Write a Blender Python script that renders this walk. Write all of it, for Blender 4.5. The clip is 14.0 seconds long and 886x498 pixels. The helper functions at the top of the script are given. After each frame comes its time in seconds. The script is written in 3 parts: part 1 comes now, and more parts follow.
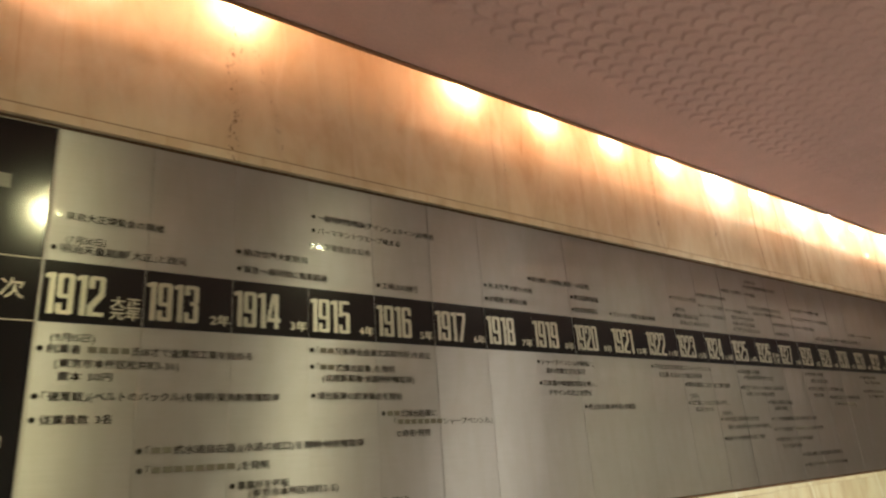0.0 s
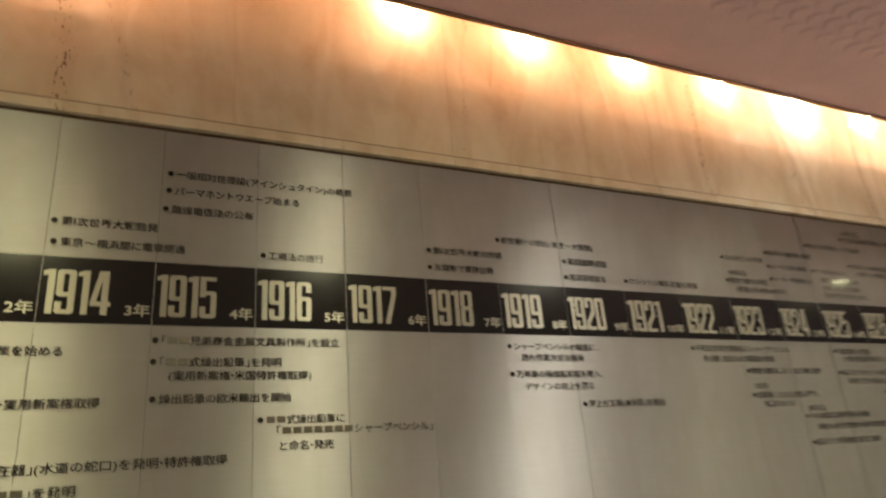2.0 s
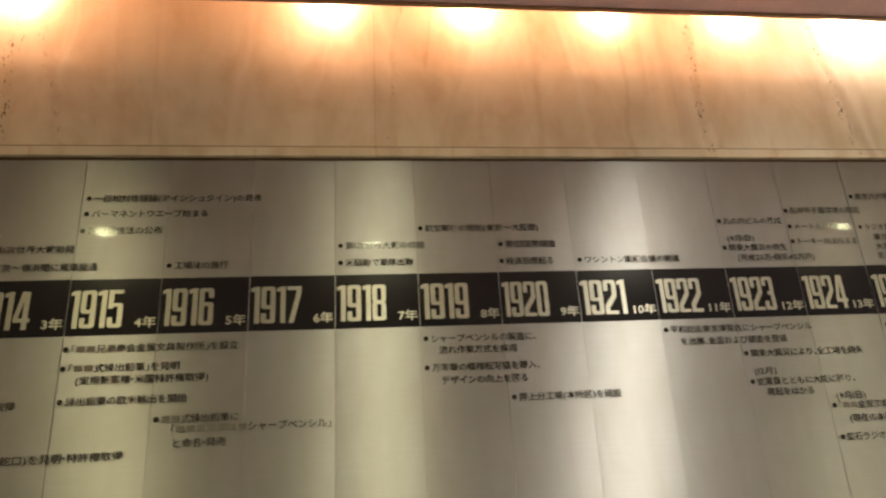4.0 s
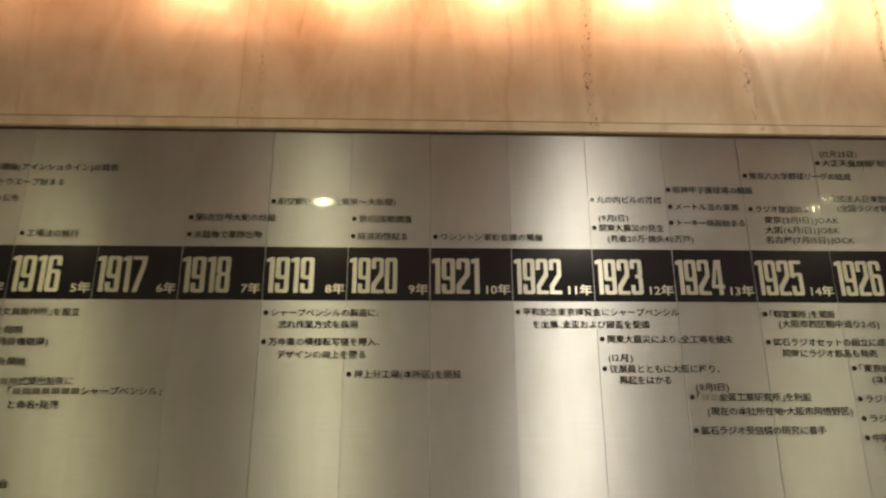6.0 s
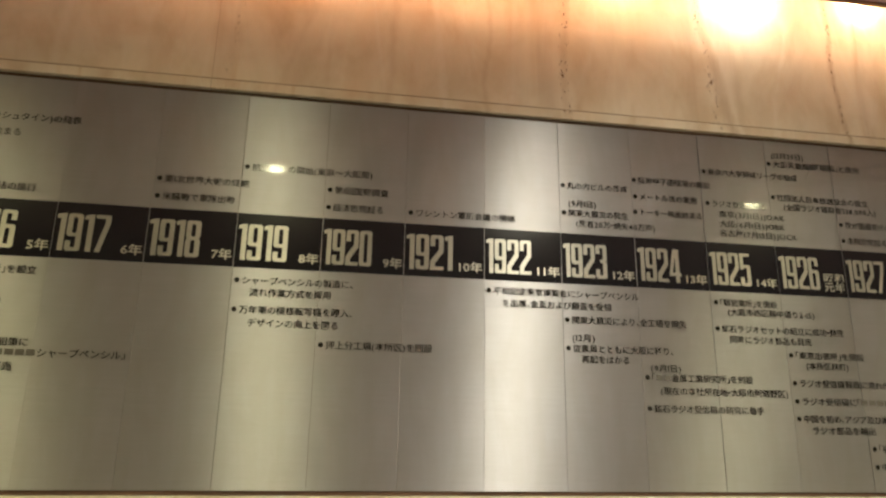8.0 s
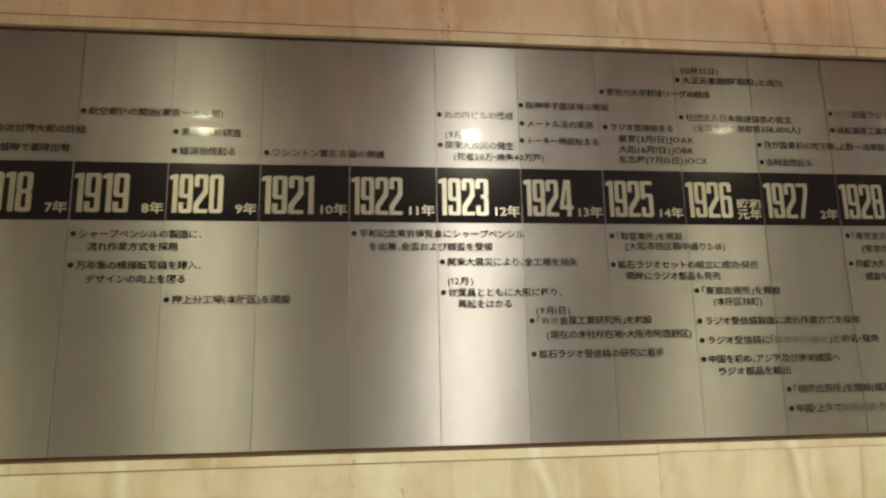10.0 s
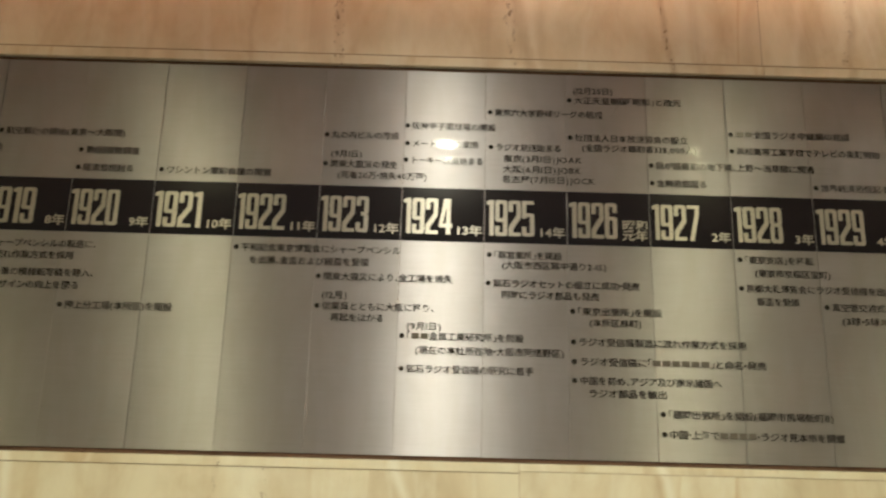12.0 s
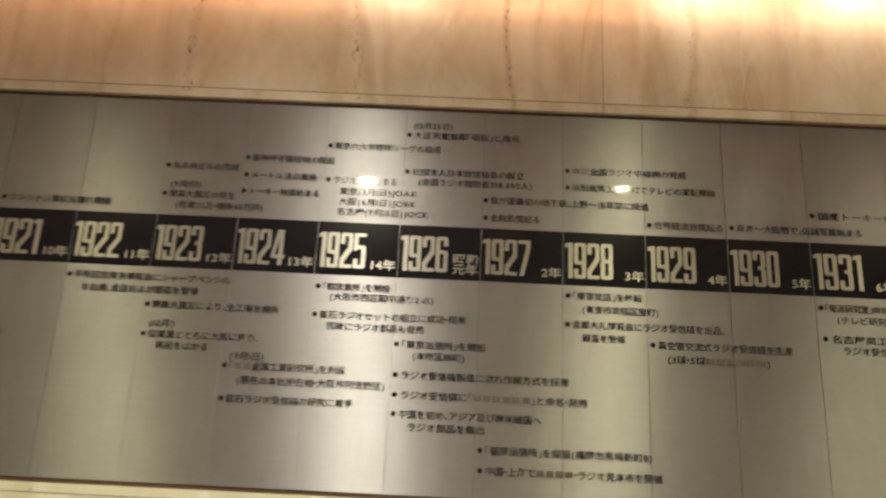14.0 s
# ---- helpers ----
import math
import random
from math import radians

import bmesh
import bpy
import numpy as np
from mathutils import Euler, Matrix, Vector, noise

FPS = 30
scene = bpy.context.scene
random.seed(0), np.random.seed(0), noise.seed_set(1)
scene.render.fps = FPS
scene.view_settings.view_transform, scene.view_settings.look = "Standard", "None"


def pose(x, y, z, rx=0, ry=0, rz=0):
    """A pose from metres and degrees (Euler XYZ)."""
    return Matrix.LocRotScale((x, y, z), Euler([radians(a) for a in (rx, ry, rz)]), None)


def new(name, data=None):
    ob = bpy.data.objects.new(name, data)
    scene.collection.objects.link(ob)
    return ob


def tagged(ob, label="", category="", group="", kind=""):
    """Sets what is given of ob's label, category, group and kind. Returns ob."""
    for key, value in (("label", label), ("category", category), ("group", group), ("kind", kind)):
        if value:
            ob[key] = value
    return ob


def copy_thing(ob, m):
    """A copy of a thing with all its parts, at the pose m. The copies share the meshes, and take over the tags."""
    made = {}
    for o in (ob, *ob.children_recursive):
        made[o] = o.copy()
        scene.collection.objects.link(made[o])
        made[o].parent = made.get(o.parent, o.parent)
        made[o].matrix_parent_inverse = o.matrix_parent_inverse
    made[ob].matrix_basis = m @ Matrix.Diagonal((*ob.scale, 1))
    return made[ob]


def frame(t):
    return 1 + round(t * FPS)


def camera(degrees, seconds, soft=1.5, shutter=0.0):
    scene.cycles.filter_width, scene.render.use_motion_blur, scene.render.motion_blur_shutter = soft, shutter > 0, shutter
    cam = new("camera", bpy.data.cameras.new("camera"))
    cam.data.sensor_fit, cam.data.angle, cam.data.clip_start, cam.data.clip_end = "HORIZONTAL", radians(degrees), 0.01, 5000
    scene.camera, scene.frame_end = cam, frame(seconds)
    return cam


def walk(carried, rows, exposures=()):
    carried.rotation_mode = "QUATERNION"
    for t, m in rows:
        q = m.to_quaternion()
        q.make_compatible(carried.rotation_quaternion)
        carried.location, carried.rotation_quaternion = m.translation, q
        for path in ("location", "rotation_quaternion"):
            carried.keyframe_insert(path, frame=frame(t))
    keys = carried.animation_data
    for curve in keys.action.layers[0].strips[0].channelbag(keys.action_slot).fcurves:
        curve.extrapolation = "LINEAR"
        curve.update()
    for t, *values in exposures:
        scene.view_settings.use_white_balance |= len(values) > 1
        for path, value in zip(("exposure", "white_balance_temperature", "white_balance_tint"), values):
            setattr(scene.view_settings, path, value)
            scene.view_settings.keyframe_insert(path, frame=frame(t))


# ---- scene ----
# The x axis runs along the timeline wall, whose steel face stands at y = 0; the corridor lies at negative y.
cam = camera(67.37, 14.0, soft=2.3, shutter=0.5)
ROWS = [
    (0.0, -0.145, -1.545, 1.500, 108.40, 3.96, -36.53),
    (0.2, -0.032, -1.571, 1.506, 108.42, 3.59, -34.97),
    (0.5, 0.122, -1.596, 1.502, 108.71, 3.24, -31.90),
    (1.0, 0.274, -1.568, 1.491, 107.73, 3.78, -32.76),
    (1.5, 0.424, -1.415, 1.490, 108.23, 3.70, -32.10),
    (2.0, 0.574, -1.402, 1.491, 110.02, 4.42, -24.25),
    (2.2, 0.657, -1.386, 1.499, 110.89, 4.96, -20.09),
    (4.3, 1.368, -1.574, 1.490, 108.45, 2.22, -4.83),
    (4.5, 1.442, -1.588, 1.504, 107.64, 1.63, -3.46),
    (5.0, 1.567, -1.665, 1.492, 107.20, 0.92, -1.23),
    (5.5, 1.666, -1.676, 1.502, 106.61, 0.82, -2.29),
    (6.0, 1.777, -1.564, 1.505, 106.67, 0.15, -1.96),
    (6.5, 1.814, -1.482, 1.509, 106.86, -1.66, -1.93),
    (7.0, 1.673, -1.540, 1.501, 107.38, -1.42, -7.65),
    (7.2, 1.646, -1.572, 1.490, 107.39, -1.61, -8.74),
    (9.3, 1.801, -1.535, 1.501, 100.22, 0.77, -8.34),
    (9.5, 1.869, -1.511, 1.502, 100.70, 1.16, -8.08),
    (10.0, 2.043, -1.478, 1.496, 100.89, 1.04, -6.33),
    (10.5, 2.118, -1.539, 1.495, 101.08, 1.69, -4.66),
    (11.0, 2.192, -1.643, 1.502, 101.21, 0.60, -3.20),
    (11.5, 2.298, -1.639, 1.497, 101.76, -0.52, -2.18),
    (12.0, 2.493, -1.553, 1.500, 101.83, -1.45, -0.65),
    (12.5, 2.629, -1.589, 1.501, 102.06, -2.36, 0.39),
    (13.0, 2.681, -1.706, 1.506, 102.65, -2.45, -0.51),
    (13.5, 2.770, -1.692, 1.509, 103.50, -2.11, -0.06),
    (14.0, 2.930, -1.570, 1.524, 104.15, -2.66, 0.13),
]
walk(cam, [(t, pose(x, y, z, rx, ry, rz)) for t, x, y, z, rx, ry, rz in ROWS], [(0.0, 0.15), (2.2, 0.13), (5.0, 0.09), (7.2, 0.03), (9.3, -0.03), (14.0, -0.09)])

# ---- light: downlights in the ceiling, small bulbs in the slot along the wall ----
world = bpy.data.worlds.new("world")
world.use_nodes = True
world.node_tree.nodes["Background"].inputs["Color"].default_value = (0, 0, 0, 1)
world.node_tree.nodes["Background"].inputs["Strength"].default_value = 0.0
scene.world = world
scene.view_settings.exposure = 0.0
DOWNLIGHT_POWER, DIM_DOWNLIGHT_POWER, FRESH_DOWNLIGHT_POWER, BULB_POWER, FRESH_BULB_POWER = 430.0, 400.0, 500.0, 400.0, 930.0
OLD_DOWNLIGHT_POWER, OLD_COLOUR = 370.0, (1.0, 0.955, 0.49)
DOWNLIGHT_COLOUR, FRESH_COLOUR, BULB_COLOUR = (1.0, 0.97, 0.575), (1.0, 0.955, 0.74), (1.0, 0.61, 0.36)



def beam(x, power, colour):
    """The directed part of a downlight, whose reflector throws it at the timeline wall."""
    li = bpy.data.lights.new("downlight_beam", "SPOT")
    li.energy, li.color = power, colour
    li.spot_size, li.spot_blend, li.shadow_soft_size = radians(94), 1.0, 0.03
    ob = new("downlight_beam", li)
    ob.matrix_basis = pose(x, -1.4, 2.6, 40, 0, 0)


for lamp_x, lamp_power, lamp_colour in ((0.12, 17, OLD_COLOUR), (1.32, 19, DOWNLIGHT_COLOUR), (2.52, 60, FRESH_COLOUR), (3.72, 20, DOWNLIGHT_COLOUR), (4.92, 12, DOWNLIGHT_COLOUR)):
    beam(lamp_x, lamp_power, lamp_colour)

# ---- the plan ----
CELL = 0.2
FIRST, LAST = 1912, 1945
BOARD_TOP, BOARD_BOTTOM = 2.283, 1.350
BAND_TOP, BAND_BOTTOM = 1.976, 1.8435
CEILING, SLOT = 2.655, 0.155
X0, X1, BACK = -2.4, 8.4, -3.3
BOARD_END = CELL * (LAST - FIRST + 1)


# ---- materials ----
def shader(name, colour, rough=0.5, metal=0.0):
    m = bpy.data.materials.new(name)
    m.use_nodes = True
    b = m.node_tree.nodes["Principled BSDF"]
    b.inputs["Base Color"].default_value = (*colour, 1)
    b.inputs["Roughness"].default_value = rough
    b.inputs["Metallic"].default_value = metal
    return m, b, m.node_tree


def mapped(nt, scale, space="Object"):
    co = nt.nodes.new("ShaderNodeTexCoord")
    mp = nt.nodes.new("ShaderNodeMapping")
    mp.inputs["Scale"].default_value = scale
    nt.links.new(co.outputs[space], mp.inputs["Vector"])
    return mp.outputs["Vector"]


def noise_tex(nt, vector, scale, detail=4.0, rough=0.55, distortion=0.0):
    n = nt.nodes.new("ShaderNodeTexNoise")
    n.inputs["Scale"].default_value = scale
    n.inputs["Detail"].default_value = detail
    n.inputs["Roughness"].default_value = rough
    n.inputs["Distortion"].default_value = distortion
    nt.links.new(vector, n.inputs["Vector"])
    return n.outputs["Fac"]


def ramp(nt, fac, *stops):
    r = nt.nodes.new("ShaderNodeValToRGB")
    e = r.color_ramp.elements
    while len(e) < len(stops):
        e.new(0.5)
    for i, (p, c) in enumerate(stops):
        e[i].position, e[i].color = p, (*c, 1)
    nt.links.new(fac, r.inputs["Fac"])
    return r.outputs["Color"]


def mix(nt, kind, a, b, fac=1.0):
    n = nt.nodes.new("ShaderNodeMix")
    n.data_type, n.blend_type = "RGBA", kind
    for key, v in (("Factor", fac), ("A", a), ("B", b)):
        socket = [s for s in n.inputs if s.name == key and (s.type == "RGBA" or key == "Factor" and s.type == "VALUE")][0]
        if isinstance(v, (int, float)):
            socket.default_value = v
        elif isinstance(v, tuple):
            socket.default_value = (*v, 1)
        else:
            nt.links.new(v, socket)
    return [s for s in n.outputs if s.type == "RGBA"][0]


def bump(nt, b, height, strength, distance):
    n = nt.nodes.new("ShaderNodeBump")
    n.inputs["Strength"].default_value = strength
    n.inputs["Distance"].default_value = distance
    nt.links.new(height, n.inputs["Height"])
    nt.links.new(n.outputs["Normal"], b.inputs["Normal"])


def scalar(nt, fac, low, high):
    n = nt.nodes.new("ShaderNodeMapRange")
    n.inputs["To Min"].default_value, n.inputs["To Max"].default_value = low, high
    nt.links.new(fac, n.inputs["Value"])
    return n.outputs["Result"]


def marble(name, tint, level, brown, pitted, white):
    """Cream, vein-cut marble with upright drifts of brown, thin veins and small dark pits, polished.
    The veins are (place along the wall at the height level, lean, half width, strength)."""
    m, b, nt = shader(name, (0.7, 0.56, 0.4), 0.12)
    info = nt.nodes.new("ShaderNodeObjectInfo")
    shift = nt.nodes.new("ShaderNodeVectorMath")
    shift.operation = "MULTIPLY_ADD"
    shift.inputs[1].default_value = (1, 1, 1)
    geo = nt.nodes.new("ShaderNodeNewGeometry")
    nt.links.new(geo.outputs["Position"], shift.inputs[0])
    comb = nt.nodes.new("ShaderNodeCombineXYZ")
    nt.links.new(scalar(nt, info.outputs["Random"], 0, 9), comb.inputs["X"])
    nt.links.new(comb.outputs["Vector"], shift.inputs[2])

    def stretched(sx, sz):
        mp = nt.nodes.new("ShaderNodeMapping")
        mp.inputs["Scale"].default_value = (sx, 1, sz)
        nt.links.new(shift.outputs["Vector"], mp.inputs["Vector"])
        return mp.outputs["Vector"]

    drift = noise_tex(nt, stretched(2.2, 0.8), 1.5, 5, 0.55, 0.9)
    colour = ramp(nt, drift, (0.30, (0.67, 0.57, 0.43)), (0.44, (0.79, 0.72, 0.58)), (0.56, (0.85, 0.80, 0.67)), (0.72, (0.78, 0.70, 0.56)))
    fine = noise_tex(nt, stretched(4.6, 1.2), 1.8, 6, 0.6, 1.2)
    colour = mix(nt, "MULTIPLY", colour, ramp(nt, fine, (0.30, (0.90, 0.85, 0.78)), (0.46, (1, 1, 1)), (0.74, (1.05, 1.04, 1.02))), 0.6)
    # thin veins where a slow noise crosses its middle, fading in and out
    vein = noise_tex(nt, stretched(3.2, 0.28), 1.5, 2, 0.5, 0.35)
    line_mask = ramp(nt, vein, (0.47, (1, 1, 1)), (0.5, (0.87, 0.79, 0.69)), (0.507, (1, 1, 1)))
    where = noise_tex(nt, stretched(4.6, 0.5), 1.3, 3, 0.5, 0.4)
    patch = ramp(nt, where, (0.50, (0, 0, 0)), (0.62, (1, 1, 1)))
    cloud = noise_tex(nt, stretched(1, 0.75), 7, 5, 0.6, 0.5)
    colour = mix(nt, "MULTIPLY", colour, ramp(nt, cloud, (0.32, (0.89, 0.84, 0.77)), (0.55, (1, 1, 1)), (0.72, (1.04, 1.04, 1.03))))
    colour = mix(nt, "MULTIPLY", colour, mix(nt, "MIX", (1, 1, 1), line_mask, patch))
    # pale veins that lean over
    lean = nt.nodes.new("ShaderNodeMapping")
    lean.inputs["Rotation"].default_value = (0, radians(28), 0)
    lean.inputs["Scale"].default_value = (2.3, 1, 0.6)
    nt.links.new(shift.outputs["Vector"], lean.inputs["Vector"])
    pale = noise_tex(nt, lean.outputs["Vector"], 1.4, 4, 0.5, 0.8)
    pale = ramp(nt, pale, (0.475, (0, 0, 0)), (0.5, (0.28, 0.28, 0.28)), (0.53, (0, 0, 0)))
    colour = mix(nt, "MIX", colour, (0.90, 0.87, 0.78), pale)
    axes = nt.nodes.new("ShaderNodeSeparateXYZ")
    nt.links.new(geo.outputs["Position"], axes.inputs["Vector"])

    def calc(kind, a, b=0.0, c=0.0):
        n = nt.nodes.new("ShaderNodeMath")
        n.operation = kind
        for socket, v in zip(n.inputs, (a, b, c)):
            if isinstance(v, (int, float)):
                socket.default_value = v
            else:
                nt.links.new(v, socket)
        return n.outputs["Value"]

    upright = nt.nodes.new("ShaderNodeMapping")
    upright.inputs["Scale"].default_value = (1.2, 1, 3.0)
    nt.links.new(geo.outputs["Position"], upright.inputs["Vector"])
    wobble = calc("MULTIPLY_ADD", noise_tex(nt, upright.outputs["Vector"], 2.0, 3, 0.5), 0.06, -0.03)

    def along(veins):
        """How near a point lies to any of the veins, 0 to 1."""
        total = None
        across = calc("ADD", axes.outputs["X"], wobble)
        rise = calc("SUBTRACT", axes.outputs["Z"], level)
        for place, tilt, half, force in veins:
            off = calc("ABSOLUTE", calc("SUBTRACT", across, calc("MULTIPLY_ADD", rise, tilt, place)))
            n = nt.nodes.new("ShaderNodeMapRange")
            n.interpolation_type = "SMOOTHSTEP"
            n.inputs["From Max"].default_value = half
            n.inputs["To Min"].default_value, n.inputs["To Max"].default_value = force, 0.0
            nt.links.new(off, n.inputs["Value"])
            total = n.outputs["Result"] if total is None else calc("MAXIMUM", total, n.outputs["Result"])
        return total

    streaks = noise_tex(nt, stretched(34, 1.6), 1.5, 4, 0.65, 0.5)
    stain = calc("MULTIPLY", along(brown), scalar(nt, streaks, 0.0, 1.0))
    colour = mix(nt, "MIX", colour, (0.50, 0.37, 0.23), stain)
    chalk = calc("MULTIPLY", along(white), scalar(nt, cloud, 0.5, 1.2))
    colour = mix(nt, "MIX", colour, (0.93, 0.90, 0.82), chalk)
    pit = noise_tex(nt, stretched(1, 0.45), 150, 2, 0.6)
    pits = calc("MULTIPLY", along(pitted), ramp(nt, pit, (0.60, (0, 0, 0)), (0.65, (1, 1, 1))))
    colour = mix(nt, "MIX", colour, (0.22, 0.14, 0.08), pits)
    colour = mix(nt, "MULTIPLY", colour, tint)
    nt.links.new(colour, b.inputs["Base Color"])
    nt.links.new(scalar(nt, fine, 0.025, 0.05), b.inputs["Roughness"])
    b.inputs["IOR"].default_value = 1.7
    return m


def brushed_steel(name="brushed_steel", tone=(0.608, 0.595, 0.628), metal=1.0):
    """Satin stainless sheet, brushed level, so that lamps smear upright."""
    m, b, nt = shader(name, tone, 0.4, metal * 0.93)
    grain = noise_tex(nt, mapped(nt, (1.2, 1, 260)), 9, 3, 0.7)
    cloud = noise_tex(nt, mapped(nt, (1, 1, 1)), 5, 4, 0.6)
    colour = mix(nt, "MULTIPLY", tone, ramp(nt, grain, (0.3, (0.94, 0.94, 0.94)), (0.7, (1.03, 1.03, 1.03))))
    colour = mix(nt, "MULTIPLY", colour, ramp(nt, cloud, (0.3, (0.94, 0.93, 0.91)), (0.7, (1.03, 1.03, 1.03))))
    lines = noise_tex(nt, mapped(nt, (0.5, 1, 42)), 9, 3, 0.6)
    colour = mix(nt, "MULTIPLY", colour, ramp(nt, lines, (0.3, (0.97, 0.97, 0.97)), (0.7, (1.02, 1.02, 1.02))))
    streak = noise_tex(nt, mapped(nt, (5, 1, 1.1)), 3, 6, 0.6, 0.6)
    colour = mix(nt, "MULTIPLY", colour, ramp(nt, streak, (0.3, (0.95, 0.945, 0.92)), (0.55, (1, 1, 1)), (0.75, (1.03, 1.03, 1.04))))
    nt.links.new(colour, b.inputs["Base Color"])
    nt.links.new(scalar(nt, grain, 0.52, 0.60), b.inputs["Roughness"])
    b.inputs["Anisotropic"].default_value = 1.0
    axis = nt.nodes.new("ShaderNodeCombineXYZ")
    axis.inputs["Z"].default_value = 1.0
    nt.links.new(axis.outputs["Vector"], b.inputs["Tangent"])
    return m


def clear_film():
    """An added carrier strip under a printed line: see-through, with a very faint gloss."""
    m = bpy.data.materials.new("clear_film")
    m.use_nodes = True
    nt = m.node_tree
    nt.nodes.remove(nt.nodes["Principled BSDF"])
    see, shine, haze = nt.nodes.new("ShaderNodeBsdfTransparent"), nt.nodes.new("ShaderNodeBsdfGlossy"), nt.nodes.new("ShaderNodeBsdfGlossy")
    shine.inputs["Roughness"].default_value = 0.05
    haze.inputs["Roughness"].default_value = 0.17
    below = see
    for gloss, share in ((shine, 0.0012), (haze, 0.004)):
        both = nt.nodes.new("ShaderNodeMixShader")
        both.inputs["Fac"].default_value = share
        nt.links.new(below.outputs[0], both.inputs[1])
        nt.links.new(gloss.outputs["BSDF"], both.inputs[2])
        below = both
    nt.links.new(below.outputs["Shader"], nt.nodes["Material Output"].inputs["Surface"])
    return m


def painted(name, colour, rough=0.5, spread=0.12, size=30, relief=0.0):
    m, b, nt = shader(name, colour, rough)
    v = mapped(nt, (1, 1, 1))
    n1, n2 = noise_tex(nt, v, size, 5), noise_tex(nt, v, size / 14, 3)
    low, high = (1 - spread,) * 3, (1 + spread / 2,) * 3
    c = mix(nt, "MULTIPLY", colour, ramp(nt, n1, (0.3, low), (0.7, high)))
    c = mix(nt, "MULTIPLY", c, ramp(nt, n2, (0.3, low), (0.7, high)))
    nt.links.new(c, b.inputs["Base Color"])
    nt.links.new(scalar(nt, n1, rough * 0.85, min(1, rough * 1.15)), b.inputs["Roughness"])
    if relief:
        bump(nt, b, n1, 0.5, relief)
    return m


def glowing(name, colour, power):
    m = bpy.data.materials.new(name)
    m.use_nodes = True
    nt = m.node_tree
    nt.nodes.remove(nt.nodes["Principled BSDF"])
    e = nt.nodes.new("ShaderNodeEmission")
    e.inputs["Color"].default_value = (*colour, 1)
    e.inputs["Strength"].default_value = power
    nt.links.new(e.outputs["Emission"], nt.nodes["Material Output"].inputs["Surface"])
    return m


UPPER_MARBLE = marble("cream_marble", (1.0, 0.985, 0.97), 2.45,
                      ((0.40, 0, 0.05, 0.35), (0.50, -0.2, 0.02, 0.3), (1.32, -0.15, 0.05, 0.45), (1.345, 0.1, 0.012, 0.35), (1.51, 0.35, 0.014, 0.22), (1.75, 0, 0.02, 0.35), (2.007, 0, 0.012, 0.4), (2.165, -0.1, 0.05, 0.6), (2.225, 0.05, 0.02, 0.5),
                       (2.60, 0, 0.05, 0.5), (2.675, -0.2, 0.028, 0.75), (2.73, -0.1, 0.03, 0.4), (3.06, -0.06, 0.014, 0.9), (3.143, 0, 0.03, 0.45), (3.538, 0.05, 0.02, 0.7), (3.77, 0, 0.045, 0.5), (4.5, 0.1, 0.05, 0.5), (5.2, -0.1, 0.05, 0.5), (-0.25, 0.1, 0.05, 0.4)),
                      ((0.385, 0, 0.03, 1.0), (0.50, -0.3, 0.014, 0.4), (1.35, 0.1, 0.010, 0.35), (2.225, 0.02, 0.022, 1.0), (2.655, -0.12, 0.02, 0.9), (3.06, -0.06, 0.014, 1.0), (3.53, 0.05, 0.014, 0.7), (4.5, 0.1, 0.03, 1.0)),
                      ((0.95, 0.1, 0.02, 0.35), (1.88, -0.15, 0.016, 0.3), (2.70, -0.2, 0.012, 0.2), (3.40, 0.1, 0.02, 0.35)))
# tint above 1 puts extra downlight brightness into the lower slabs' colour
LOWER_MARBLE = marble("brightened_lower_marble", (1.05, 1.06, 1.02), 1.29,
                      ((2.005, 0, 0.015, 0.3), (2.16, 0.2, 0.06, 0.2), (2.725, -0.3, 0.035, 0.35), (2.90, 0.3, 0.03, 0.2), (3.3, 0, 0.04, 0.2), (0.6, 0.1, 0.04, 0.25), (1.42, 0.1, 0.012, 0.3), (4.3, -0.1, 0.05, 0.25)),
                      ((2.005, 0, 0.012, 0.8), (2.12, 0, 0.012, 0.5), (3.25, 0.1, 0.012, 0.6)),
                      ((1.55, -0.2, 0.02, 0.8), (2.418, -0.2, 0.02, 0.8), (3.016, -0.25, 0.02, 0.8), (3.7, -0.2, 0.02, 0.7), (0.4, -0.2, 0.02, 0.7)))
STEEL = brushed_steel()
PALE = brushed_steel("pale_steel", (0.69, 0.67, 0.62), 0.92)
CARRIER = clear_film()
BLACK = painted("black_enamel", (0.010, 0.009, 0.012), 0.13, 0.15, 60)
INK = painted("dark_printing_ink", (0.034, 0.030, 0.027), 0.5, 0.1, 80)
INK.node_tree.nodes["Principled BSDF"].inputs["Coat Weight"].default_value = 0.4
INK.node_tree.nodes["Principled BSDF"].inputs["Coat Roughness"].default_value = 0.09
INK.node_tree.nodes["Principled BSDF"].inputs["Specular IOR Level"].default_value = 0.0
FADED = painted("greyed_print", (0.16, 0.142, 0.125), 0.3, 0.15, 80)
GAP = painted("dark_joint", (0.13, 0.068, 0.042), 0.8, 0.2, 60)
GROUT = painted("joint_grout", (0.33, 0.23, 0.14), 0.8, 0.2, 60)
PALE_GROUT = painted("pale_joint_filler", (0.60, 0.48, 0.34), 0.7, 0.15, 60)
PLASTER = painted("pinkish_plaster", (0.80, 0.565, 0.625), 0.75, 0.06, 90, 0.0008)
COVE = painted("white_slot_paint", (0.72, 0.64, 0.52), 0.6, 0.06, 40)
UPSTAND = painted("glossy_pink_paint", (0.82, 0.57, 0.45), 0.03, 0.06, 40)
UPSTAND.node_tree.nodes["Principled BSDF"].inputs["Coat Weight"].default_value = 1.0
UPSTAND.node_tree.nodes["Principled BSDF"].inputs["Coat IOR"].default_value = 2.2
